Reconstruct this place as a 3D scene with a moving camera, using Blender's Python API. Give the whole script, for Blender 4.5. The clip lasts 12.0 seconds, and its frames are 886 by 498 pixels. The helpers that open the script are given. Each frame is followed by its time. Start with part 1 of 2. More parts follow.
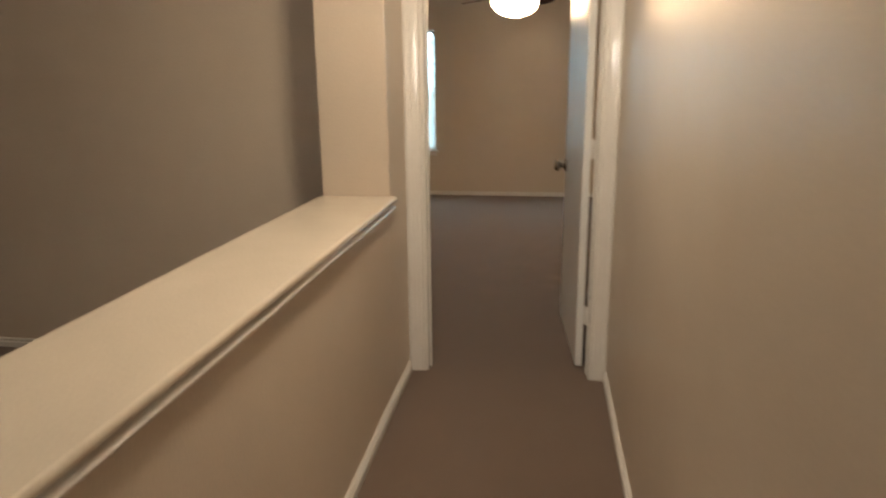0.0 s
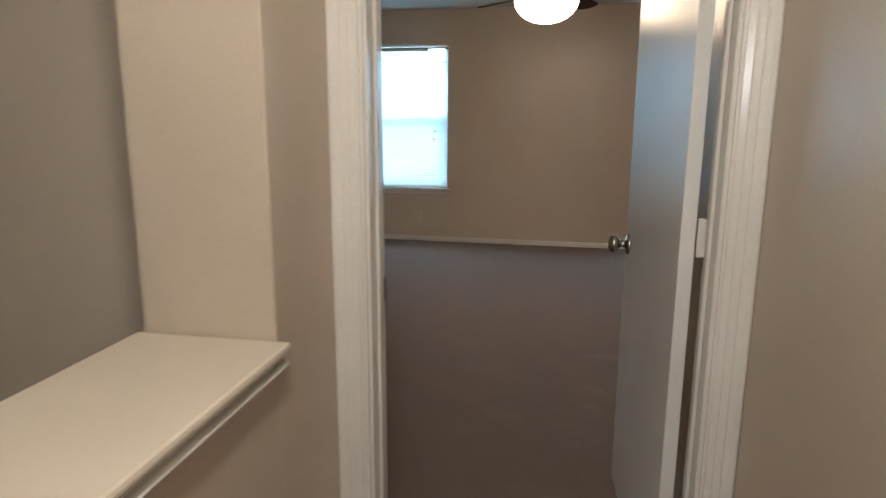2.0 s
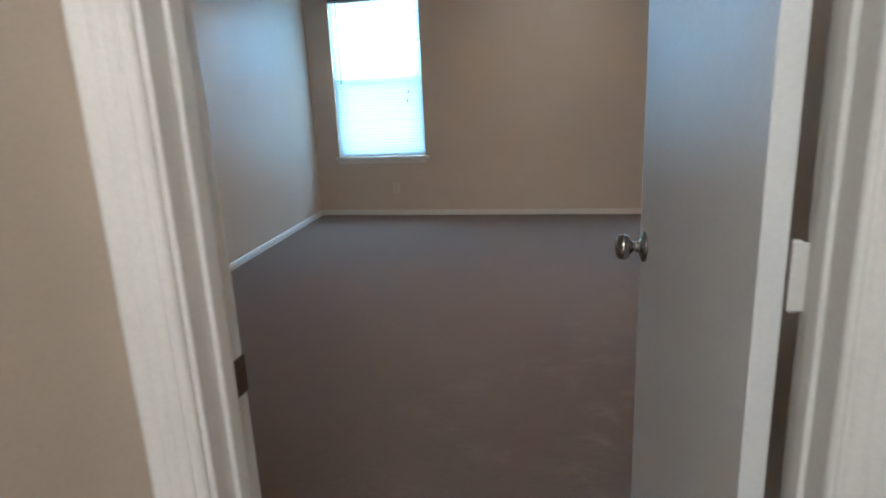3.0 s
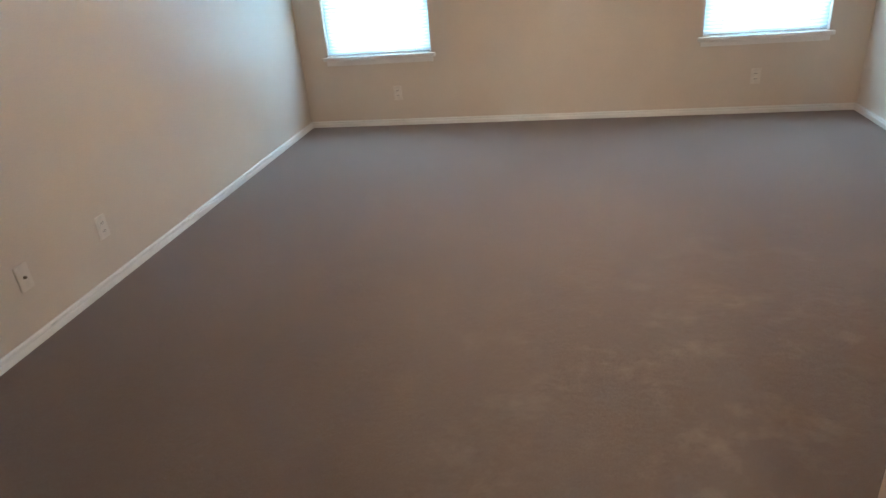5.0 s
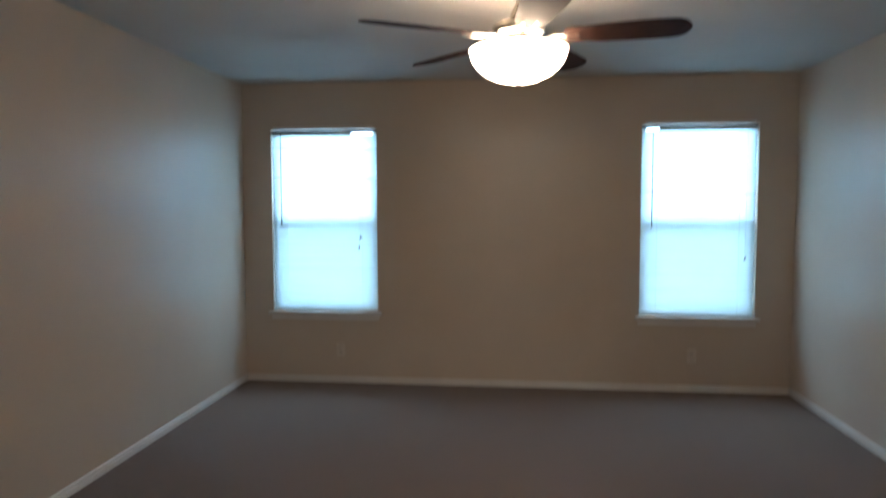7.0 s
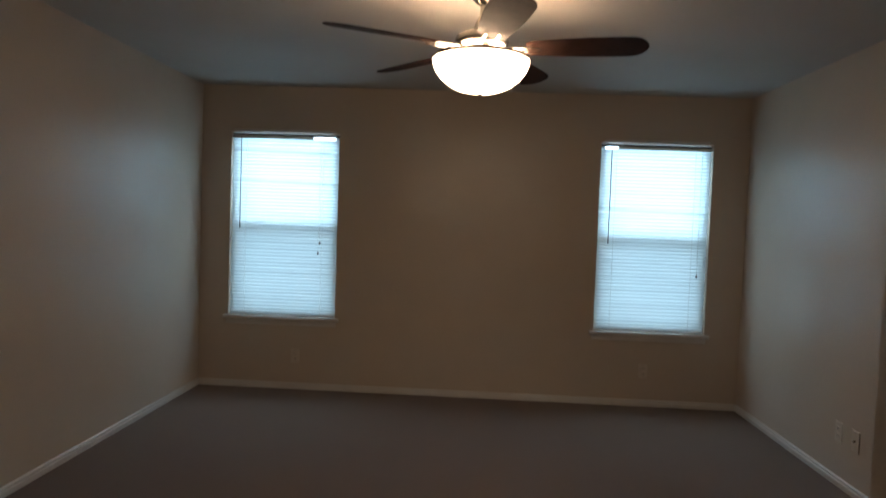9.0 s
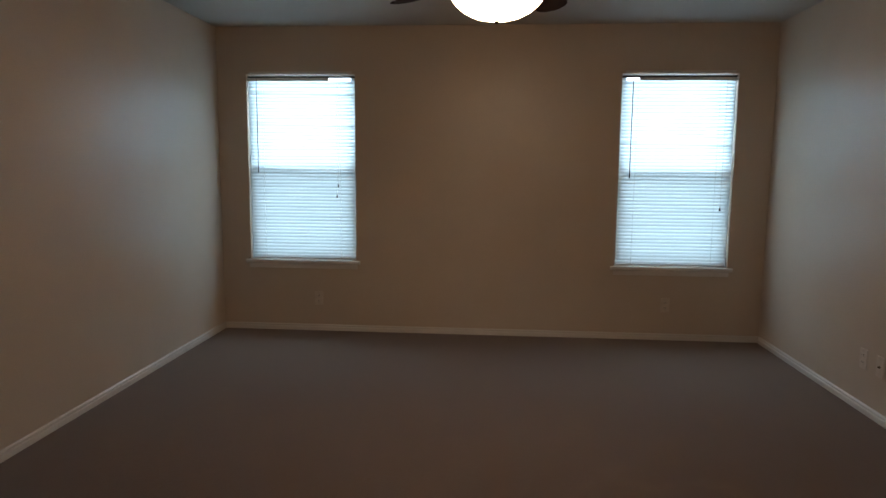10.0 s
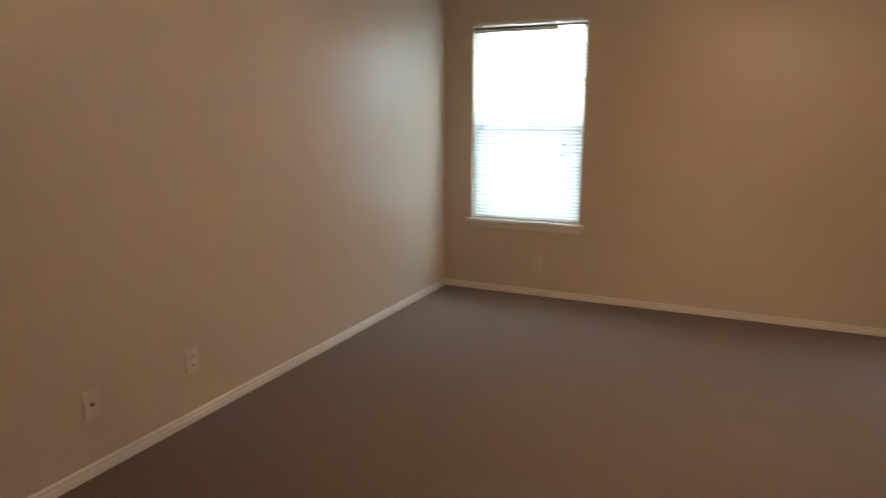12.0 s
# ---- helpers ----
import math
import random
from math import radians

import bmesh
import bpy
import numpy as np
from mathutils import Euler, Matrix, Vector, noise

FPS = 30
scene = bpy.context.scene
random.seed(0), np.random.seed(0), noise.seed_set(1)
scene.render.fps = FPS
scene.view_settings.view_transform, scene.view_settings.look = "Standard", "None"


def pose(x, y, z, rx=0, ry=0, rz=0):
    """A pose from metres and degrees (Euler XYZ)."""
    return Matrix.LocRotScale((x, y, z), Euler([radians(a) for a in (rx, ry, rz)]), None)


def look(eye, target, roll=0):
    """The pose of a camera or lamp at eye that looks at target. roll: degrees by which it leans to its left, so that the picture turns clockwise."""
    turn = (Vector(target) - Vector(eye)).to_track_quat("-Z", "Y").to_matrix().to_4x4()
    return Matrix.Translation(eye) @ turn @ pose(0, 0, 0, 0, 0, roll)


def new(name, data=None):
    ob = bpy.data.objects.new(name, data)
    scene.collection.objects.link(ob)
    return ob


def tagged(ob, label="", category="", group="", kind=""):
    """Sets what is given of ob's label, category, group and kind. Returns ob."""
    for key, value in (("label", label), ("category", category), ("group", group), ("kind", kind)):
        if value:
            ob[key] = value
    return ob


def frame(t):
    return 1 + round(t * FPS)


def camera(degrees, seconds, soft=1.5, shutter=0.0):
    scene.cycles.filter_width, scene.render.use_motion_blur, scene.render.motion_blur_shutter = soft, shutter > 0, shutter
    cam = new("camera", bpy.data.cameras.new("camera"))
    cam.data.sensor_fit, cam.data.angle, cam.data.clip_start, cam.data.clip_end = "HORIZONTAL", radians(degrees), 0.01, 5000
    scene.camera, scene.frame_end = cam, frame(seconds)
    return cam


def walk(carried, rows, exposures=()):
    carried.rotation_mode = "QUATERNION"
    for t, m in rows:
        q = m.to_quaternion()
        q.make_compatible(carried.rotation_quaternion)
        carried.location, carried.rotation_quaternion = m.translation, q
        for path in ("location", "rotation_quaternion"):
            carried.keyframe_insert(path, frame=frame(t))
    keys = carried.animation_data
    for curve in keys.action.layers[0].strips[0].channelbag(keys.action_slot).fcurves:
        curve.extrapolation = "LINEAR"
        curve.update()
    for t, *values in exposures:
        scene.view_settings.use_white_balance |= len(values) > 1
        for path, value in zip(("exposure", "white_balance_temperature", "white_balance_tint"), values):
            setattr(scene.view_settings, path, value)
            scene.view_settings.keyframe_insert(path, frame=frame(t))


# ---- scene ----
cam = camera(68.9, 12.0, soft=1.5, shutter=0.5)
PATH = [
    (0, (0.550, -2.948, 1.369), (0.244, -1.032, 0.886), -0.6),
    (0.5, (0.496, -2.63, 1.375), (0.045, -0.722, 0.978), 0.2),
    (1, (0.492, -2.252, 1.365), (0.155, -0.323, 0.957), -1.3),
    (1.5, (0.503, -1.85, 1.375), (0.119, 0.075, 0.993), -0.3),
    (2, (0.468, -1.455, 1.369), (0.084, 0.465, 0.962), 0.3),
    (2.5, (0.486, -1.035, 1.342), (0.194, 0.893, 0.905), -0.9),
    (2.7, (0.488, -0.905, 1.356), (0.142, 1.008, 0.889), -1.6),
    (4.3, (0.359, -0.074, 1.344), (-0.064, 1.688, 0.498), -5.3),
    (4.5, (0.311, -0.022, 1.358), (-0.134, 1.722, 0.485), -5.8),
    (5, (0.215, 0.149, 1.408), (-0.162, 1.913, 0.542), -5.1),
    (5.5, (0.223, 0.235, 1.435), (-0.101, 2.001, 0.555), -5.6),
    (6, (0.147, 0.265, 1.398), (-0.087, 2.081, 0.594), -4.5),
    (6.5, (0.151, 0.287, 1.389), (-0.092, 2.219, 0.931), -0.8),
    (6.6, (0.17, 0.265, 1.403), (-0.074, 2.211, 1.013), -1.3),
    (7, (0.222, 0.295, 1.439), (0.008, 2.281, 1.31), -0.1),
    (7.2, (0.231, 0.281, 1.448), (0.04, 2.271, 1.406), 0.6),
    (8.8, (0.273, 0.288, 1.467), (0.175, 2.285, 1.429), 2.1),
    (9, (0.25, 0.284, 1.41), (0.15, 2.279, 1.323), 2.1),
    (9.5, (0.262, 0.293, 1.394), (0.135, 2.279, 1.198), 1.3),
    (9.6, (0.264, 0.3, 1.397), (0.13, 2.283, 1.18), 1.1),
    (10, (0.244, 0.285, 1.355), (0.09, 2.263, 1.102), 0.5),
    (10.5, (0.252, 0.316, 1.349), (0.062, 2.283, 1.044), 0.0),
    (11, (0.276, 0.395, 1.369), (0.036, 2.348, 1.007), 0.3),
    (11.5, (0.178, 0.521, 1.442), (-0.328, 2.403, 0.994), 0.2),
    (12, (0.217, 0.602, 1.371), (-0.601, 2.384, 0.977), 0.2),
]
EXPOSURES = [
    (0.0, 1.75, 6600, 12), (1.0, 1.7, 6350, 11), (1.5, 1.62, 6000, 10), (2.0, 1.68, 5550, 9), (2.7, 1.82, 4850, 7), (4.5, 2.7, 5250, 8), (5.0, 2.7, 5250, 8),
    (5.5, 2.7, 5250, 8), (6.0, 2.68, 5300, 8), (6.5, 2.42, 5550, 9), (7.0, 1.28, 5350, 9), (7.2, 1.03, 5600, 10), (9.0, 0.46, 6150, 14),
    (9.5, 0.52, 6350, 17), (10.0, 0.72, 6550, 19), (10.5, 0.95, 6750, 20), (11.0, 1.15, 6900, 20), (11.5, 1.45, 7050, 20), (12.0, 1.8, 7550, 21),
]
walk(cam, [(t, look(eye, target, roll)) for t, eye, target, roll in PATH], EXPOSURES)

# ---- plan, metres ----
XL, XR = -1.984, 2.345        # bedroom side walls
YF = 5.432                    # bedroom window wall
WT = 0.115                    # partition thickness
H = 2.44                      # ceiling
DX0, DX1, DH = 0.0, 0.778, 2.03   # door opening
HX = 0.863                    # hall's solid wall
SX0, SX1 = -0.385, -0.092     # half wall
SY = -0.33                    # where the half wall meets the full-height stub
CAP = 0.931                   # top of the half wall's cap
HB = -5.2                     # end of the hall behind the start
LX = -3.9                     # far side of the loft
WIN = [(-1.746, -0.866), (1.206, 2.070)]
WZ0, WZ1 = 0.586, 2.072
FAN = (0.243, 3.131)

# ---- world and lamps ----
world = bpy.data.worlds.new("sky")
scene.world = world
world.use_nodes = True
wn = world.node_tree.nodes
sky = wn.new("ShaderNodeTexSky")
sky.sky_type = "NISHITA"
sky.sun_disc = False
sky.sun_elevation, sky.sun_rotation = radians(50), radians(200)
world.node_tree.links.new(sky.outputs[0], wn["Background"].inputs[0])
wn["Background"].inputs[1].default_value = 0.12


def area_lamp(name, m, w, h, watts, color):
    d = bpy.data.lights.new(name, "AREA")
    d.shape, d.size, d.size_y, d.energy, d.color = "RECTANGLE", w, h, watts, color
    ob = new(name, d)
    ob.matrix_world = m
    return ob


WINDOW_WATTS = 37.0
FAN_GLOW = 12.0
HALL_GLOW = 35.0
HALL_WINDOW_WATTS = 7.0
for a, b in WIN:
    area_lamp("window_daylight", look(((a + b) / 2, YF + 0.30, (WZ0 + WZ1) / 2), ((a + b) / 2, 0, (WZ0 + WZ1) / 2)),
              (b - a) * 1.4, (WZ1 - WZ0) * 1.4, WINDOW_WATTS, (0.60, 0.86, 1.0))
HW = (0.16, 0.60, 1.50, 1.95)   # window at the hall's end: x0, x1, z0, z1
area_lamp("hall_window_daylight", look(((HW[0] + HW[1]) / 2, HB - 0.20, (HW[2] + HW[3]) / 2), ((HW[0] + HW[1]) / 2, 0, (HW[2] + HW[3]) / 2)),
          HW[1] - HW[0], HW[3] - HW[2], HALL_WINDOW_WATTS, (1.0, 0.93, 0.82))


# ---- materials ----
def material(name):
    m = bpy.data.materials.new(name)
    m.use_nodes = True
    n = m.node_tree.nodes
    return m, n, m.node_tree.links, n["Principled BSDF"]


def noise_node(n, l, scale, detail=3.0, rough=0.55, space="Object"):
    c = n.new("ShaderNodeTexCoord")
    t = n.new("ShaderNodeTexNoise")
    t.inputs["Scale"].default_value, t.inputs["Detail"].default_value, t.inputs["Roughness"].default_value = scale, detail, rough
    l.new(c.outputs[space], t.inputs["Vector"])
    return t


def ramp(n, l, src, stops):
    r = n.new("ShaderNodeValToRGB")
    while len(r.color_ramp.elements) < len(stops):
        r.color_ramp.elements.new(0.5)
    for e, (p, c) in zip(r.color_ramp.elements, stops):
        e.position, e.color = p, (*c, 1)
    l.new(src, r.inputs[0])
    return r


def mix(n, l, kind, fac, a, b):
    x = n.new("ShaderNodeMixRGB")
    x.blend_type = kind
    x.inputs[0].default_value = fac if isinstance(fac, float) else 0.5
    if not isinstance(fac, float):
        l.new(fac, x.inputs[0])
    l.new(a, x.inputs[1])
    l.new(b, x.inputs[2])
    return x


def bump(n, l, b, sources, strength, distance):
    prev = None
    for s, st, di in zip(sources, strength, distance):
        k = n.new("ShaderNodeBump")
        k.inputs["Strength"].default_value, k.inputs["Distance"].default_value = st, di
        l.new(s, k.inputs["Height"])
        if prev:
            l.new(prev.outputs[0], k.inputs["Normal"])
        prev = k
    l.new(prev.outputs[0], b.inputs["Normal"])


def painted(name, lo, hi, rough, peel, stain=1.2, coat=0.0):
    """Painted surface: cloudy tint, roller texture, uneven gloss."""
    m, n, l, b = material(name)
    big = noise_node(n, l, stain, 4)
    r = ramp(n, l, big.outputs["Fac"], [(0.3, lo), (0.7, hi)])
    fine = noise_node(n, l, 130.0, 2)
    g = ramp(n, l, fine.outputs["Fac"], [(0.3, (0.94, 0.94, 0.94)), (0.7, (1, 1, 1))])
    x = mix(n, l, "MULTIPLY", 1.0, r.outputs[0], g.outputs[0])
    l.new(x.outputs[0], b.inputs["Base Color"])
    mid = noise_node(n, l, 5.0, 2)
    rr = ramp(n, l, mid.outputs["Fac"], [(0.25, (rough - 0.02,) * 3), (0.75, (rough + 0.03,) * 3)])
    l.new(rr.outputs[0], b.inputs["Roughness"])
    b.inputs["Specular IOR Level"].default_value = 0.40
    b.inputs["Coat Weight"].default_value = coat
    b.inputs["Coat Roughness"].default_value = 0.12
    wave = noise_node(n, l, 2.5, 2)
    bump(n, l, b, [wave.outputs["Fac"], fine.outputs["Fac"]], [0.15, peel], [0.004, 0.0012])
    return m


def plain(name, color, rough, metal=0.0, var=0.08, scale=30.0, relief=0.05):
    m, n, l, b = material(name)
    t = noise_node(n, l, scale, 4)
    r = ramp(n, l, t.outputs["Fac"], [(0.3, tuple(c * (1 - var) for c in color)), (0.7, tuple(min(1, c * (1 + var)) for c in color))])
    l.new(r.outputs[0], b.inputs["Base Color"])
    b.inputs["Roughness"].default_value, b.inputs["Metallic"].default_value = rough, metal
    bump(n, l, b, [t.outputs["Fac"]], [relief], [0.001])
    return m


WALL = painted("beige_wall_paint", (0.55, 0.464, 0.375), (0.60, 0.509, 0.416), 0.36, 0.20)
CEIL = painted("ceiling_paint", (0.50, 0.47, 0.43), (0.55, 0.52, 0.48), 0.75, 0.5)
TRIM = painted("white_gloss_trim", (0.68, 0.65, 0.61), (0.74, 0.71, 0.67), 0.17, 0.02, 3.0)
DOOR = painted("door_paint", (0.70, 0.69, 0.67), (0.76, 0.75, 0.73), 0.33, 0.10, 2.0)
CREAM = painted("cream_cap_paint", (0.60, 0.53, 0.44), (0.65, 0.575, 0.478), 0.24, 0.05, 3.0)
PLATE = plain("ivory_plastic", (0.61, 0.54, 0.46), 0.35)
SLOT = plain("dark_slot", (0.03, 0.028, 0.025), 0.6)
NICKEL = plain("satin_nickel", (0.40, 0.365, 0.32), 0.22, 1.0)
BRONZE = plain("dull_brass", (0.16, 0.12, 0.08), 0.4, 1.0)
VINYL = plain("white_vinyl", (0.78, 0.80, 0.80), 0.4)
# smoky plastic of the wands, also the dark of the headrail gap's shade
WAND_AND_SHADE = plain("smoky_wand_and_gap_shade", (0.10, 0.11, 0.12), 0.25)
CORD = plain("blind_cord", (0.62, 0.62, 0.58), 0.8)
TASSEL = plain("brown_tassel", (0.08, 0.06, 0.05), 0.5)
BLADE = plain("walnut_blade", (0.032, 0.015, 0.011), 0.62, 0.0, 0.35, 12.0)
BLADE.node_tree.nodes["Principled BSDF"].inputs["Specular IOR Level"].default_value = 0.06
VENT = plain("vent_metal", (0.30, 0.26, 0.24), 0.45)


def carpet_material():
    m, n, l, b = material("brown_carpet")
    big = noise_node(n, l, 0.8, 5, 0.6)
    base = ramp(n, l, big.outputs["Fac"], [(0.3, (0.131, 0.089, 0.065)), (0.7, (0.155, 0.107, 0.080))])
    wear = noise_node(n, l, 4.2, 8, 0.72)
    scuff = ramp(n, l, wear.outputs["Fac"], [(0.52, (0, 0, 0)), (0.70, (0.55, 0.55, 0.55))])
    # most of the traffic marks lie inside the room, just past the door
    place = n.new("ShaderNodeTexCoord")
    shift = n.new("ShaderNodeMapping")
    shift.inputs["Location"].default_value = (-1.05 / 1.5, -1.9 / 1.5, 0)
    shift.inputs["Scale"].default_value = (1 / 1.5, 1 / 1.5, 1)
    l.new(place.outputs["Object"], shift.inputs["Vector"])
    near = n.new("ShaderNodeTexGradient")
    near.gradient_type = "SPHERICAL"
    l.new(shift.outputs[0], near.inputs["Vector"])
    patch = ramp(n, l, near.outputs["Fac"], [(0.0, (0.13, 0.13, 0.13)), (0.55, (1, 1, 1))])
    spots = mix(n, l, "MULTIPLY", 1.0, scuff.outputs[0], patch.outputs[0])
    pale = n.new("ShaderNodeRGB")
    pale.outputs[0].default_value = (0.27, 0.203, 0.158, 1)
    c1 = mix(n, l, "MIX", spots.outputs[0], base.outputs[0], pale.outputs[0])
    tuft = noise_node(n, l, 260.0, 2, 0.7)
    grain = ramp(n, l, tuft.outputs["Fac"], [(0.3, (0.72, 0.72, 0.72)), (0.7, (1.18, 1.18, 1.18))])
    c2 = mix(n, l, "MULTIPLY", 1.0, c1.outputs[0], grain.outputs[0])
    l.new(c2.outputs[0], b.inputs["Base Color"])
    b.inputs["Roughness"].default_value = 0.95
    b.inputs["Specular IOR Level"].default_value = 0.15
    b.inputs["Sheen Weight"].default_value = 0.25
    b.inputs["Sheen Roughness"].default_value = 0.5
    clump = noise_node(n, l, 38.0, 3)
    bump(n, l, b, [clump.outputs["Fac"], tuft.outputs["Fac"]], [0.5, 0.7], [0.006, 0.004])
    return m


CARPET = carpet_material()


def slat_material():
    """Thin vinyl slat that lets part of the daylight through."""
    m, n, l, b = material("white_vinyl_slat")
    b.inputs["Base Color"].default_value = (0.80, 0.83, 0.83, 1)
    b.inputs["Roughness"].default_value = 0.45
    tr = n.new("ShaderNodeBsdfTranslucent")
    tr.inputs[0].default_value = (0.76, 0.90, 0.92, 1)
    mx = n.new("ShaderNodeMixShader")
    mx.inputs[0].default_value = 0.23
    l.new(b.outputs[0], mx.inputs[1])
    l.new(tr.outputs[0], mx.inputs[2])
    l.new(mx.outputs[0], n["Material Output"].inputs[0])
    return m


SLAT = slat_material()


def screen_material():
    """Insect screen: fine dark mesh, half open."""
    m, n, l, b = material("insect_screen")
    b.inputs["Base Color"].default_value = (0.10, 0.11, 0.10, 1)
    tp = n.new("ShaderNodeBsdfTransparent")
    mx = n.new("ShaderNodeMixShader")
    mx.inputs[0].default_value = 0.66
    l.new(b.outputs[0], mx.inputs[1])
    l.new(tp.outputs[0], mx.inputs[2])
    l.new(mx.outputs[0], n["Material Output"].inputs[0])
    return m


SCREEN = screen_material()


def glass_material():
    m, n, l, b = material("window_glass")
    b.inputs["Base Color"].default_value = (1, 1, 1, 1)
    b.inputs["Roughness"].default_value = 0.0
    b.inputs["Transmission Weight"].default_value = 1.0
    b.inputs["IOR"].default_value = 1.45
    return m


GLASS = glass_material()


def glow_material(name, color, strength):
    m, n, l, b = material(name)
    b.inputs["Base Color"].default_value = (0.9, 0.88, 0.82, 1)
    b.inputs["Roughness"].default_value = 0.35
    b.inputs["Emission Color"].default_value = (*color, 1)
    b.inputs["Emission Strength"].default_value = strength
    return m


BOWL = glow_material("lit_frosted_glass", (1.0, 0.70, 0.42), FAN_GLOW)
BULB = glow_material("lit_bulb", (1.0, 0.70, 0.42), FAN_GLOW * 9.0)
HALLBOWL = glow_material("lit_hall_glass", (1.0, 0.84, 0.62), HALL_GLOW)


# ---- mesh helpers ----
def box(bm, x0, x1, y0, y1, z0, z1):
    v = [bm.verts.new(p) for p in ((x0, y0, z0), (x1, y0, z0), (x1, y1, z0), (x0, y1, z0), (x0, y0, z1), (x1, y0, z1), (x1, y1, z1), (x0, y1, z1))]
    for f in ((3, 2, 1, 0), (4, 5, 6, 7), (0, 1, 5, 4), (1, 2, 6, 5), (2, 3, 7, 6), (3, 0, 4, 7)):
        bm.faces.new([v[i] for i in f])
    return bm


def boxed(x0, x1, y0, y1, z0, z1, bev=0.0):
    bm = box(bmesh.new(), x0, x1, y0, y1, z0, z1)
    if bev:
        bmesh.ops.bevel(bm, geom=bm.edges[:], offset=bev, segments=2, affect="EDGES", profile=0.5)
    return bm


def lathe(profile, steps=40, at=(0, 0, 0)):
    """Turn (radius, height) pairs round a vertical axis."""
    bm = bmesh.new()
    rings = []
    for r, z in profile:
        if r < 1e-5:
            rings.append([bm.verts.new((at[0], at[1], at[2] + z))])
        else:
            rings.append([bm.verts.new((at[0] + r * math.cos(2 * math.pi * i / steps), at[1] + r * math.sin(2 * math.pi * i / steps), at[2] + z)) for i in range(steps)])
    for p, q in zip(rings, rings[1:]):
        for i in range(steps):
            j = (i + 1) % steps
            if len(p) == 1 and len(q) == 1:
                continue
            if len(p) == 1:
                bm.faces.new((p[0], q[i], q[j]))
            elif len(q) == 1:
                bm.faces.new((p[i], q[0], p[j]))
            else:
                bm.faces.new((p[i], p[j], q[j], q[i]))
    bmesh.ops.recalc_face_normals(bm, faces=bm.faces[:])
    for f in bm.faces:
        f.smooth = True
    return bm


def moulding(profile, start, end, out, up):
    """Run a closed (out, up) profile from start to end."""
    bm = bmesh.new()
    out, up = Vector(out), Vector(up)
    ends = [[bm.verts.new(Vector(p) + out * a + up * b) for a, b in profile] for p in (start, end)]
    k = len(profile)
    for i in range(k):
        j = (i + 1) % k
        bm.faces.new((ends[0][i], ends[0][j], ends[1][j], ends[1][i]))
    bm.faces.new(ends[0])
    bm.faces.new(ends[1][::-1])
    bmesh.ops.recalc_face_normals(bm, faces=bm.faces[:])
    return bm


def mesh_of(name, bm, mat):
    me = bpy.data.meshes.new(name)
    bm.to_mesh(me)
    bm.free()
    me.materials.append(mat)
    return me


def part(name, bm, mat, parent=None, label=""):
    ob = new(name, mesh_of(name, bm, mat))
    ob.parent = parent
    return tagged(ob, label)


def thing(name, label, category, at=(0, 0, 0), group="", kind=""):
    ob = new(name)
    ob.location = at
    ob.empty_display_size = 0.05
    return tagged(ob, label, category, group, kind)


def structure(name, bm, mat, label, category):
    return tagged(part(name, bm, mat), label, category, kind="structure")


# ---- structure ----
structure("floor", boxed(LX - 0.1, XR + 0.2, HB - 0.1, YF + 0.2, -0.25, 0.0), CARPET, "worn brown cut-pile carpet with pale traffic marks", "carpet")
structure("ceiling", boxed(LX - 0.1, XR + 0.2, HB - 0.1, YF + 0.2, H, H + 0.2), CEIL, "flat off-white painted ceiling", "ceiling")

bm = bmesh.new()   # window wall, round its two openings
YB = YF + 0.16
xs = [XL - WT, WIN[0][0], WIN[0][1], WIN[1][0], WIN[1][1], XR + WT]
for i in (0, 2, 4):
    box(bm, xs[i], xs[i + 1], YF, YB, 0, H)
for a, b in WIN:
    box(bm, a, b, YF, YB, 0, WZ0)
    box(bm, a, b, YF, YB, WZ1, H)
structure("wall_north", bm, WALL, "beige painted bedroom wall with two windows", "wall")
structure("wall_west", boxed(XL - WT, XL, WT, YF, 0, H), WALL, "beige semi-gloss painted bedroom side wall", "wall")
structure("wall_east", boxed(XR, XR + WT, WT, YF, 0, H), WALL, "beige semi-gloss painted bedroom side wall", "wall")
bm = bmesh.new()
box(bm, LX, DX0 - 0.02, 0, WT, 0, H)
box(bm, DX1 + 0.02, XR + WT, 0, WT, 0, H)
box(bm, DX0 - 0.02, DX1 + 0.02, 0, WT, DH + 0.02, H)
structure("wall_south", bm, WALL, "beige painted partition with the bedroom doorway", "wall")
bm = bmesh.new()   # closet block behind the open door
CY = 1.28
box(bm, HX, HX + WT, WT, CY, 0, H)
box(bm, HX + WT, XR, CY - WT, CY, 0, H)
structure("wall_closet", bm, WALL, "beige painted wall behind the open door", "wall")
structure("wall_hall_east", boxed(HX, HX + WT, HB, 0, 0, H), WALL, "beige painted solid hallway wall", "wall")
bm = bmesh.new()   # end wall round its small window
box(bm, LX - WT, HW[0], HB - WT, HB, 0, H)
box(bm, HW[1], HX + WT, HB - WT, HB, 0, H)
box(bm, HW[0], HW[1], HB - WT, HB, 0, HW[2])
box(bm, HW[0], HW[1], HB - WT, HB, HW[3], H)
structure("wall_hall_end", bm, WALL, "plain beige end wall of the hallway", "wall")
structure("wall_loft_west", boxed(LX - WT, LX, HB, WT, 0, H), WALL, "plain beige wall of the open loft", "wall")
structure("wall_stub", boxed(SX0, SX1, SY, 0, 0, H, 0.004), WALL, "short full-height wall end beside the doorway", "wall")
half = structure("half_wall", boxed(SX0, SX1, HB, SY, 0, CAP - 0.022), WALL, "low beige half wall along the hallway", "wall")

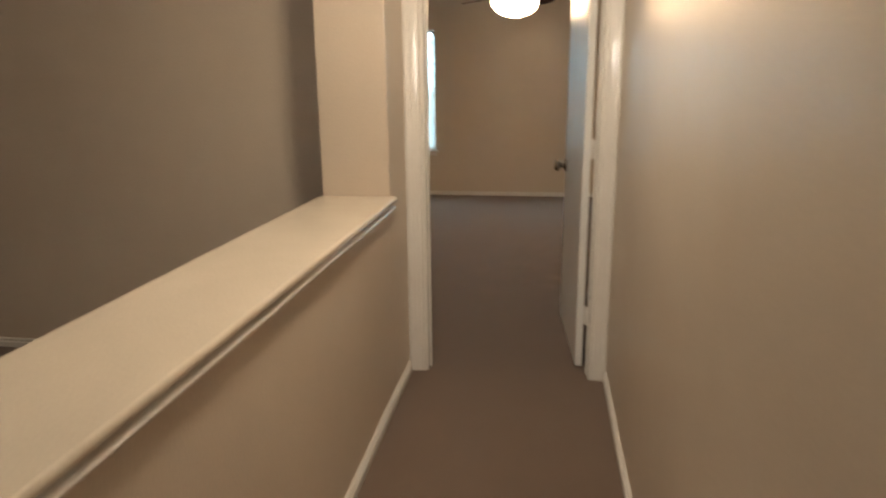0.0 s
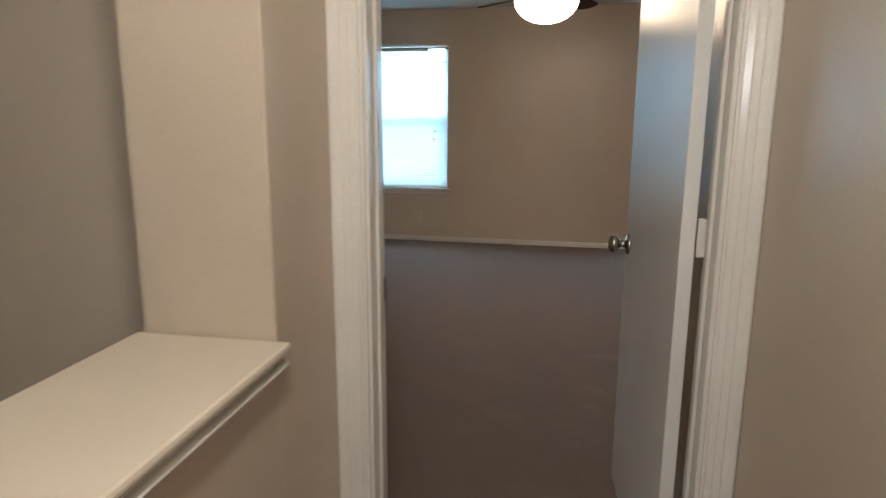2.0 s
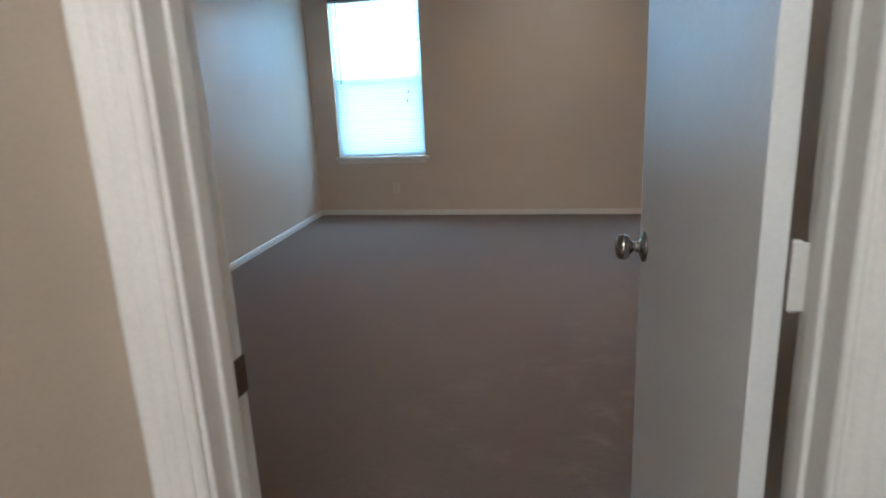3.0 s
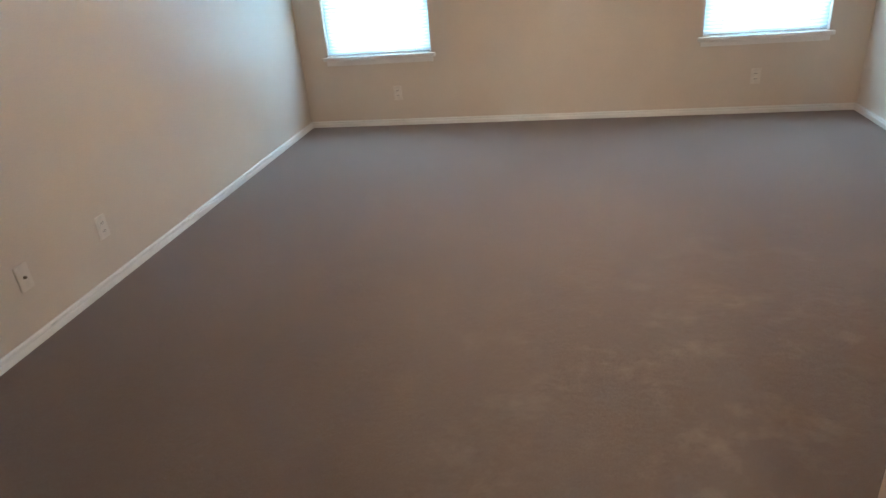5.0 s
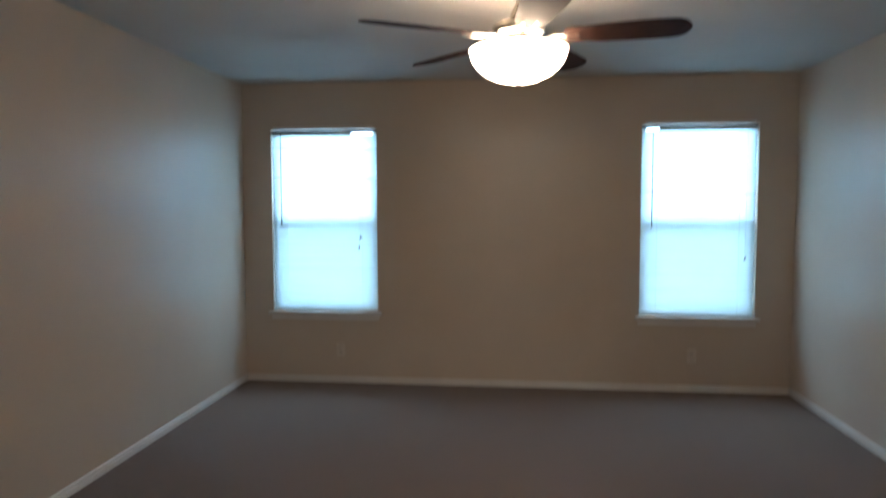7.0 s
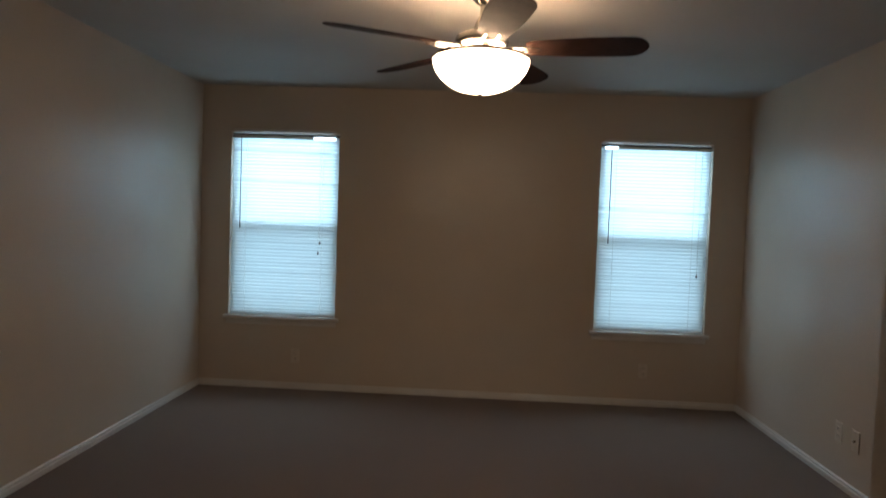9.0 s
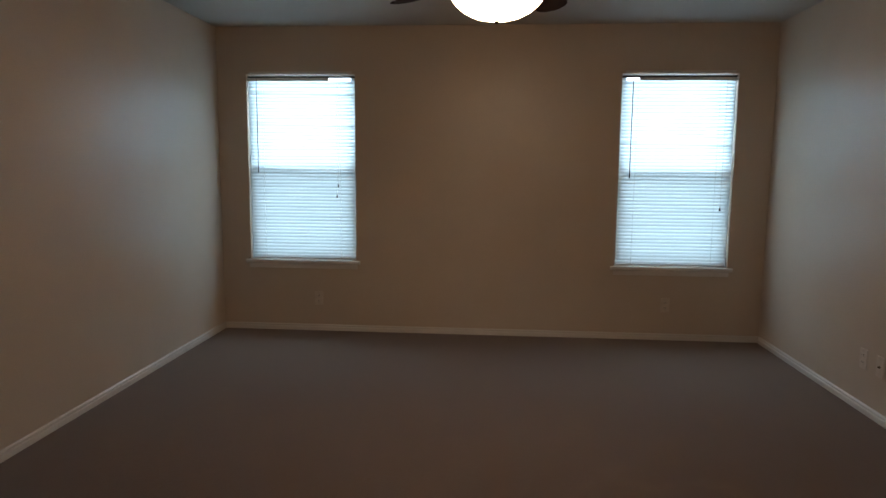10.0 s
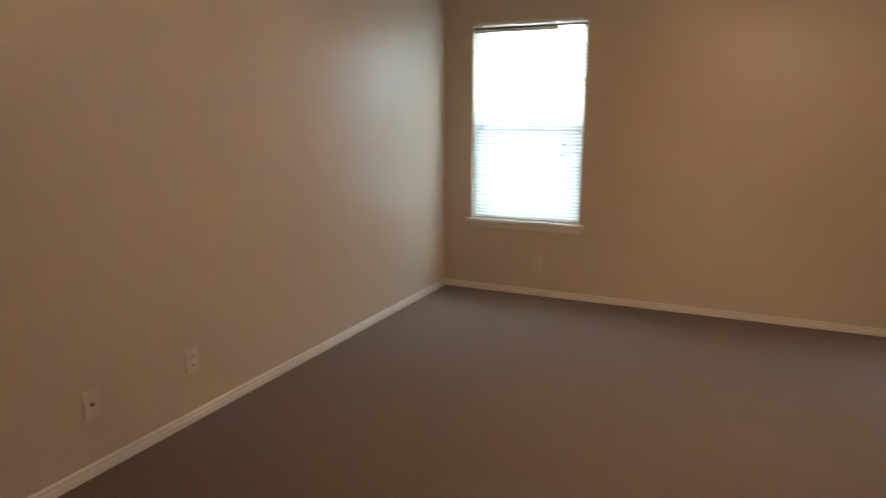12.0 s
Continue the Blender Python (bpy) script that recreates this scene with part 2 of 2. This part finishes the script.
# cap of the half wall: rounded board with stepped bed moulding under its edges
ov = 0.034
capb = boxed(SX0 - 0.012, SX1 + ov, HB, SY - 0.001, CAP - 0.021, CAP, 0.008)
cap = tagged(part("half_wall_cap", capb, CREAM), "wide cream painted cap board on the half wall", "trim", kind="structure")
bed = [(0, 0), (0.026, 0), (0.026, -0.004), (0.016, -0.007), (0.011, -0.011), (0.010, -0.016), (0.020, -0.018), (0.025, -0.021), (0.027, -0.025), (0.025, -0.030), (0.016, -0.034), (0.004, -0.036), (0, -0.036)]
part("bed_moulding", moulding(bed, (SX1, HB, CAP - 0.021), (SX1, SY - 0.001, CAP - 0.021), (1, 0, 0), (0, 0, 1)), TRIM, cap, "white stepped bed moulding")

# baseboards
BASE = [(0, 0), (0.015, 0), (0.015, 0.026), (0.013, 0.030), (0.007, 0.032), (0.007, 0.036), (0.011, 0.038), (0.011, 0.044), (0.005, 0.051), (0, 0.051)]


def baseboard(start, end, out):
    return tagged(part("baseboard", moulding(BASE, start, end, out, (0, 0, 1)), TRIM), "white painted baseboard with a stepped top", "baseboard", kind="structure")


baseboard((XL, WT, 0), (XL, YF, 0), (1, 0, 0))
baseboard((XR, WT, 0), (XR, YF, 0), (-1, 0, 0))
baseboard((XL + 0.014, YF, 0), (XR - 0.014, YF, 0), (0, -1, 0))
baseboard((XL + 0.014, WT, 0), (DX0 - 0.10, WT, 0), (0, 1, 0))
baseboard((HX, WT + 0.02, 0), (HX, CY + 0.013, 0), (-1, 0, 0))
baseboard((HX, CY, 0), (XR - 0.014, CY, 0), (0, 1, 0))
baseboard((HX, HB, 0), (HX, -0.022, 0), (-1, 0, 0))
half_base = baseboard((SX1, HB, 0), (SX1, SY, 0), (1, 0, 0))
baseboard((SX1, SY, 0), (SX1, -0.022, 0), (1, 0, 0))
baseboard((SX0, HB, 0), (SX0, -0.001, 0), (-1, 0, 0))
baseboard((LX, 0, 0), (SX0 - 0.014, 0, 0), (0, -1, 0))

# the half wall runs a shade out of line with the hall
skew = Matrix.Translation((SX1, SY, 0)) @ Matrix.Rotation(radians(1.0), 4, "Z") @ Matrix.Translation((-SX1, -SY, 0))
for ob in (half, cap, half_base):
    ob.matrix_world = skew

# door frame: jambs, stops, fluted casings
frame_d = thing("door_frame", "white gloss painted door frame with fluted casing", "door frame", kind="structure")
part("jamb", boxed(DX0 - 0.019, DX0, -0.002, WT + 0.002, 0, DH, 0.002), TRIM, frame_d)
part("jamb", boxed(DX1, DX1 + 0.019, -0.002, WT + 0.002, 0, DH, 0.002), TRIM, frame_d)
part("head_jamb", boxed(DX0 - 0.019, DX1 + 0.019, -0.002, WT + 0.002, DH + 0.0005, DH + 0.019, 0.002), TRIM, frame_d)
part("stop", boxed(DX0, DX0 + 0.009, 0.042, 0.076, 0, DH, 0.003), TRIM, frame_d)
part("stop", boxed(DX1 - 0.009, DX1, 0.042, 0.076, 0, DH, 0.003), TRIM, frame_d)
part("stop", boxed(DX0 + 0.011, DX1 - 0.011, 0.042, 0.076, DH - 0.011, DH, 0.003), TRIM, frame_d)
CW = 0.084
CASE = [(0, 0), (0, 0.009), (0.003, 0.0125), (0.009, 0.0125), (0.012, 0.0085), (0.017, 0.0085), (0.020, 0.0125), (0.034, 0.0145), (0.037, 0.0132), (0.041, 0.0150),
        (0.052, 0.0160), (0.055, 0.0147), (0.059, 0.0165), (0.068, 0.0175), (0.079, 0.0175), (CW, 0.0135), (CW, 0)]
for y, s in ((-0.0005, -1), (WT + 0.0005, 1)):
    part("casing", moulding(CASE, (DX0 - 0.008, y, 0), (DX0 - 0.008, y, DH + 0.005), (-1, 0, 0), (0, s, 0)), TRIM, frame_d)
    part("casing", moulding(CASE, (DX1 + 0.000, y, 0), (DX1 + 0.000, y, DH + 0.005), (1, 0, 0), (0, s, 0)), TRIM, frame_d)
    part("head_casing", moulding(CASE, (DX0 - 0.092, y, DH + 0.006), (DX1 + CW, y, DH + 0.006), (0, 0, 1), (0, s, 0)), TRIM, frame_d)
part("strike_plate", boxed(DX0 - 0.001, DX0 + 0.0025, 0.085, WT + 0.004, 0.895, 0.955, 0.001), BRONZE, frame_d, "dark brass strike plate")

# ---- door leaf, standing open into the bedroom ----
DW, DT = 0.780, 0.035
door = thing("door_1", "pale grey-white flush door standing open into the bedroom", "door", (0.757, WT + 0.006, 0.0), kind="structure")
door.rotation_euler = (0, 0, radians(4.2))
# local: y runs away from the hinges, -x is the face towards the opening
part("door_leaf", boxed(-DT, 0, 0, DW, 0.012, DH - 0.004, 0.002), DOOR, door)


def knob_bm():
    pro = [(0.0, 0.0), (0.033, 0.0), (0.034, 0.003), (0.031, 0.008), (0.020, 0.011), (0.0125, 0.014), (0.0115, 0.026), (0.014, 0.031),
           (0.022, 0.035), (0.0275, 0.043), (0.0285, 0.051), (0.026, 0.059), (0.018, 0.0645), (0.007, 0.0662), (0.0, 0.0655)]
    return lathe(pro, 36)


for side, rot in ((-DT, -90), (0, 90)):
    k = part("knob", knob_bm(), NICKEL, door, "satin nickel round door knob")
    k.location, k.scale = (side, DW - 0.062, 0.932), (1.1, 1.1, 1.05)
    k.rotation_euler = (0, radians(rot), 0)
part("latch_plate", boxed(-DT + 0.006, -0.006, DW - 0.0005, DW + 0.0015, 0.895, 0.955), NICKEL, door)
for z in (0.28, 1.09, 1.82):
    hg = part("hinge", boxed(0.001, 0.022, -0.010, -0.0065, z - 0.045, z + 0.045, 0.0008), TRIM, door, "hinge painted over in white")
    part("hinge_knuckle", lathe([(0, -0.047), (0.006, -0.047), (0.006, -0.016), (0.0052, -0.015), (0.006, -0.014), (0.006, 0.014), (0.0052, 0.015), (0.006, 0.016), (0.006, 0.047), (0, 0.047)], 14, (0.008, -0.004, z)), TRIM, hg)

# ---- windows ----
def window(i, a, b):
    w = thing("window_%d" % i, "white vinyl single-hung window behind a closed blind", "window", ((a + b) / 2, YF, WZ0), kind="structure")
    cx = (a + b) / 2
    hw, h = (b - a) / 2, WZ1 - WZ0
    y0, y1 = 0.056, 0.145
    t = 0.045
    part("window_frame", boxed(-hw, -hw + t, y0, y1, 0, h, 0.004), VINYL, w)
    part("window_frame", boxed(hw - t, hw, y0, y1, 0, h, 0.004), VINYL, w)
    part("window_frame", boxed(-hw + t, hw - t, y0, y1, h - 0.018, h, 0.004), VINYL, w)
    part("window_frame", boxed(-hw + t, hw - t, y0, y1, 0, t, 0.004), VINYL, w)
    part("meeting_rail", boxed(-hw + t, hw - t, y0 + 0.002, y1 - 0.01, h / 2 - 0.042, h / 2 + 0.016, 0.004), VINYL, w)
    for z0, z1, yy in ((t, h / 2 - 0.040, 0.105), (h / 2 + 0.012, h - 0.018, 0.125)):
        g = part("pane", boxed(-hw + t, hw - t, yy, yy + 0.004, z0, z1), GLASS, w)
        g.visible_shadow = False
    part("insect_screen", boxed(-hw + t, hw - t, 0.140, 0.1405, t, h / 2 - 0.040), SCREEN, w, "grey mesh insect screen")
    part("window_sill", boxed(-hw - 0.035, hw + 0.035, -0.030, -0.0005, -0.030, 0.002, 0.006), TRIM, w, "white painted sill with rounded nose")
    part("window_sill", boxed(-hw + 0.001, hw - 0.001, -0.0005, y0, 0.0005, 0.003), TRIM, w)
    # light on the opening's head edge, put in as a thin white strip
    part("lit_edge_strip", boxed(-hw + 0.025, hw - 0.025, -0.009, -0.0005, h + 0.004, h + 0.020, 0.002), TRIM, w)
    part("apron", boxed(-hw - 0.012, hw + 0.012, -0.011, -0.0005, -0.070, -0.0305, 0.003), TRIM, w)
    return w


for i, (a, b) in enumerate(WIN, 1):
    window(i, a, b)


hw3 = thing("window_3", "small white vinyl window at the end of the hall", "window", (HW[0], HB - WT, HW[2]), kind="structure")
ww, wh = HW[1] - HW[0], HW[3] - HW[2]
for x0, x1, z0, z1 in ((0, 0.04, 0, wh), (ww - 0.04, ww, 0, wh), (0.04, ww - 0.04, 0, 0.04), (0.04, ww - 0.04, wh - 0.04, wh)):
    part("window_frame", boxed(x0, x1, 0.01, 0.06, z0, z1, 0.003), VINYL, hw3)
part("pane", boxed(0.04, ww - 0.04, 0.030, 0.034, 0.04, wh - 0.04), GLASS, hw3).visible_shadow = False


# ---- mini blinds ----
def slat_mesh(width):
    """One curved, tilted slat."""
    bm = bmesh.new()
    tilt = radians(64)
    rows = []
    for k in range(5):
        u = (k / 4 - 0.5) * 0.0345
        c = 0.0028 * (1 - (2 * k / 4 - 1) ** 2)
        y = u * math.cos(tilt) - c * math.sin(tilt)
        z = u * math.sin(tilt) + c * math.cos(tilt)
        rows.append([bm.verts.new((x, y, z)) for x in (-width / 2, width / 2)])
    for p, q in zip(rows, rows[1:]):
        f = bm.faces.new((p[0], p[1], q[1], q[0]))
        f.smooth = True
    return mesh_of("slat", bm, SLAT)


def blind(a, b, group, wand_len, tassels, bent, short):
    w = b - a - 0.012
    top = WZ1 - 0.022
    bl = thing("mini_blind", "closed white vinyl mini blind hanging in the window", "blind", ((a + b) / 2, YF + 0.026, top), group)
    # the headrail is built to stop short of the opening at one end, which leaves a bright patch
    x0, x1 = -w / 2 + max(0, -short), w / 2 - max(0, short)
    part("headrail", boxed(x0, x1, -0.016, 0.016, -0.028, -0.006, 0.003), VINYL, bl)
    # shade in the gap over the headrail, built as a dark strip
    part("gap_shade_strip", boxed(-w / 2, w / 2, -0.012, 0.016, -0.0055, 0.009, 0.001), WAND_AND_SHADE, bl, "dark strip for the shade in the gap above the headrail")
    part("valance", boxed(x0 - 0.004, x1 + 0.004, -0.021, -0.018, -0.030, -0.012, 0.001), VINYL, bl)
    part("bottom_rail", boxed(-w / 2 + 0.002, w / 2 - 0.002, -0.011, 0.011, -(top - WZ0) + 0.006, -(top - WZ0) + 0.020, 0.003), VINYL, bl)
    me = slat_mesh(w - 0.004)
    rng = random.Random(7 if tassels > 1 else 11)
    z, zend, k = -0.042, -(top - WZ0) + 0.030, 0
    while z > zend:
        s = new("slat", me)
        s.parent = bl
        s.location = (rng.uniform(-0.0015, 0.0015), 0, z)
        s.rotation_euler = (rng.uniform(-0.05, 0.05), rng.uniform(-0.0012, 0.0012), 0)
        if k in bent:
            s.rotation_euler = (0.35, 0.010, 0.008)
        z -= 0.0272
        k += 1
    for x in (-w / 2 + 0.12, w / 2 - 0.12):
        for y in (-0.0135, 0.0135):
            part("ladder_cord", boxed(x - 0.0007, x + 0.0007, y - 0.0007, y + 0.0007, zend - 0.01, -0.028), CORD, bl)
    part("tilt_wand", lathe([(0, -wand_len), (0.0048, -wand_len), (0.0040, -wand_len + 0.03), (0.0036, -0.05), (0.002, -0.02), (0, -0.018)], 8, (-w / 2 + 0.078, -0.030, 0)), WAND_AND_SHADE, bl, "smoky plastic tilt wand")
    for j in range(tassels):
        zc = -0.84 - 0.083 * j if tassels > 1 else -0.99
        x = w / 2 - 0.145 + 0.012 * (1 - j) if tassels > 1 else w / 2 - 0.075
        part("lift_cord", boxed(x - 0.0008, x + 0.0008, -0.0235, -0.022, zc, -0.03), CORD, bl)
        part("tassel", lathe([(0, 0), (0.004, 0), (0.0075, -0.022), (0.007, -0.027), (0, -0.028)], 10, (x, -0.0235, zc)), TASSEL, bl)
    return bl


blind(*WIN[0], "bedroom window blinds", 0.755, 2, (3, 12), 0.21)
blind(*WIN[1], "bedroom window blinds", 0.770, 1, (17,), -0.13)


# ---- ceiling fan ----
fan = thing("ceiling_fan", "ceiling fan with dark wood blades and a lit frosted bowl", "ceiling fan", (FAN[0], FAN[1], H))
part("canopy", lathe([(0, 0), (0.078, 0), (0.080, -0.008), (0.072, -0.030), (0.056, -0.056), (0.036, -0.078), (0.022, -0.088), (0, -0.088)], 40), NICKEL, fan)
part("downrod", lathe([(0.012, -0.080), (0.012, -0.135), (0.022, -0.150), (0.032, -0.170), (0.040, -0.195), (0.030, -0.21)], 20), NICKEL, fan)
part("motor_housing", lathe([(0, -0.200), (0.045, -0.203), (0.085, -0.213), (0.112, -0.230), (0.118, -0.250), (0.112, -0.272), (0.080, -0.285), (0, -0.288)], 44), NICKEL, fan, "satin nickel motor housing")
part("switch_housing", lathe([(0, -0.286), (0.062, -0.286), (0.066, -0.292), (0.066, -0.305), (0.05, -0.318), (0, -0.318)], 36), NICKEL, fan)
bowl = part("glass_bowl", lathe([(0.206, -0.322), (0.211, -0.330), (0.209, -0.345), (0.198, -0.375), (0.176, -0.405), (0.142, -0.433), (0.098, -0.454), (0.05, -0.466), (0, -0.469)], 48), BOWL, fan, "lit frosted white glass bowl")
part("bowl_rim", lathe([(0.200, -0.318), (0.213, -0.318), (0.215, -0.325), (0.212, -0.331), (0.200, -0.327), (0.200, -0.318)], 48), NICKEL, fan)
part("light_plate", lathe([(0.02, -0.316), (0.078, -0.316), (0.081, -0.319), (0.078, -0.322), (0.02, -0.322)], 40), NICKEL, fan)
part("finial", lathe([(0, -0.466), (0.010, -0.468), (0.012, -0.474), (0.006, -0.482), (0, -0.484)], 16), NICKEL, fan)
for i in range(3):
    an = 2 * math.pi * i / 3 + 0.5
    part("bulb", lathe([(0, -0.322), (0.013, -0.324), (0.026, -0.342), (0.028, -0.358), (0.02, -0.374), (0, -0.38)], 16, (0.11 * math.cos(an), 0.11 * math.sin(an), -0.022)), BULB, fan)


def blade_bm():
    """Rounded paddle with its pitch."""
    bm = bmesh.new()
    n = 32
    top, bot = [], []
    for i in range(n + 1):
        u = i / n
        x = 0.195 + 0.505 * u
        half = 0.046 + 0.032 * math.sin(math.pi * min(1, 0.08 + u * 0.62))
        if u > 0.86:
            half *= math.sqrt(max(0.02, 1 - ((u - 0.86) / 0.142) ** 2))
        if u < 0.05:
            half *= 0.8 + 4 * u
        for s in (-1, 1):
            y = s * half
            z = -y * math.tan(radians(12))
            top.append(bm.verts.new((x, y, z + 0.003)))
            bot.append(bm.verts.new((x, y, z - 0.003)))
    for i in range(n):
        a, b, c, d = 2 * i, 2 * i + 1, 2 * i + 3, 2 * i + 2
        bm.faces.new((top[a], top[d], top[c], top[b]))
        bm.faces.new((bot[a], bot[b], bot[c], bot[d]))
        bm.faces.new((top[a], bot[a], bot[d], top[d]))
        bm.faces.new((top[b], top[c], bot[c], bot[b]))
    bm.faces.new((top[0], top[1], bot[1], bot[0]))
    bm.faces.new((top[-1], top[-2], bot[-2], bot[-1]))
    bmesh.ops.recalc_face_normals(bm, faces=bm.faces[:])
    return bm


def iron_bm():
    bm = box(bmesh.new(), 0.09, 0.17, -0.014, 0.014, -0.004, 0.002)
    box(bm, 0.165, 0.255, -0.034, -0.020, -0.010, -0.005)
    box(bm, 0.165, 0.255, 0.020, 0.034, -0.010, -0.005)
    box(bm, 0.160, 0.178, -0.034, 0.034, -0.0105, 0.001)
    bmesh.ops.bevel(bm, geom=bm.edges[:], offset=0.0015, segments=1, affect="EDGES")
    return bm


blade_me, iron_me = mesh_of("blade", blade_bm(), BLADE), mesh_of("blade_iron", iron_bm(), NICKEL)
for i in range(5):
    bl = new("blade", blade_me)
    bl.parent = fan
    bl.location = (0, 0, -0.278)
    bl.rotation_euler = (0, 0, radians(-8 + 72 * i))
    ir = new("blade_iron", iron_me)
    ir.parent = bl


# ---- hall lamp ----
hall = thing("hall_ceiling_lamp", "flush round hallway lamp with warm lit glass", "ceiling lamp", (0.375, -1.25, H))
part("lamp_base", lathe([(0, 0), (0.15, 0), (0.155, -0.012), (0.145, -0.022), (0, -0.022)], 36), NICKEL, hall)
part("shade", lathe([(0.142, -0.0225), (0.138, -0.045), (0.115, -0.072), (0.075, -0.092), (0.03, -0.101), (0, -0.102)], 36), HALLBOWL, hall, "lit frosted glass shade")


# ---- wall plates ----
def plate(at, rz, kind, label):
    p = thing("wall_outlet" if kind == "outlet" else "cable_plate" if kind == "cable" else "blank_plate", label, "outlet" if kind == "outlet" else "wall plate", at)
    p.rotation_euler = (0, 0, radians(rz))
    # local: -y faces the room
    part("cover", boxed(-0.035, 0.035, -0.006, 0, -0.057, 0.057, 0.002), PLATE, p)
    if kind == "outlet":
        for z in (-0.020, 0.020):
            s = part("socket", boxed(-0.017, 0.017, -0.0085, -0.0055, z - 0.014, z + 0.014, 0.002), PLATE, p)
            for x in (-0.0065, 0.0065):
                part("slot", boxed(x - 0.0012, x + 0.0012, -0.0092, -0.0083, z - 0.004, z + 0.006), SLOT, s)
        q = part("screw", lathe([(0, 0), (0.003, 0), (0.0028, 0.0012), (0, 0.0015)], 10), PLATE, p)
        q.location, q.rotation_euler = (0, -0.0058, 0), (radians(90), 0, 0)
    elif kind == "cable":
        q = part("jack", lathe([(0, 0), (0.0075, 0), (0.0075, 0.004), (0.0048, 0.0045), (0.0048, 0.012), (0, 0.012)], 14), BRONZE, p, "threaded brass cable jack")
        q.location, q.rotation_euler = (0, -0.0058, 0), (radians(90), 0, 0)
    return p


plate((XL, 2.655, 0.290), 90, "outlet", "ivory duplex outlet low on the beige wall")
plate((XL, 2.147, 0.290), 90, "cable", "ivory cable plate low on the beige wall")
plate((XR, 4.00, 0.30), -90, "outlet", "ivory duplex outlet low on the beige wall")
plate((XR, 3.84, 0.30), -90, "cable", "ivory cable plate beside an outlet")
plate((1.61, YF, 0.28), 0, "outlet", "ivory duplex outlet under the window")
plate((-1.18, YF, 0.27), 0, "outlet", "ivory duplex outlet under the window")

# ---- ceiling vent ----
vent = thing("ceiling_vent", "brown-grey metal air register on the ceiling", "air vent", (-1.42, 2.86, H))
for x0, x1, y0, y1 in ((-0.155, 0.155, -0.095, -0.075), (-0.155, 0.155, 0.075, 0.095), (-0.155, -0.135, -0.075, 0.075), (0.135, 0.155, -0.075, 0.075)):
    part("frame", boxed(x0, x1, y0, y1, -0.010, 0, 0.002), VENT, vent)
part("backing", boxed(-0.135, 0.135, -0.075, 0.075, -0.003, 0), SLOT, vent)
sl = mesh_of("louvre", boxed(-0.135, 0.135, -0.008, 0.008, -0.001, 0.001), VENT)
for i in range(9):
    o = new("louvre", sl)
    o.parent = vent
    o.location, o.rotation_euler = (0, -0.064 + 0.016 * i, -0.008), (radians(35), 0, 0)
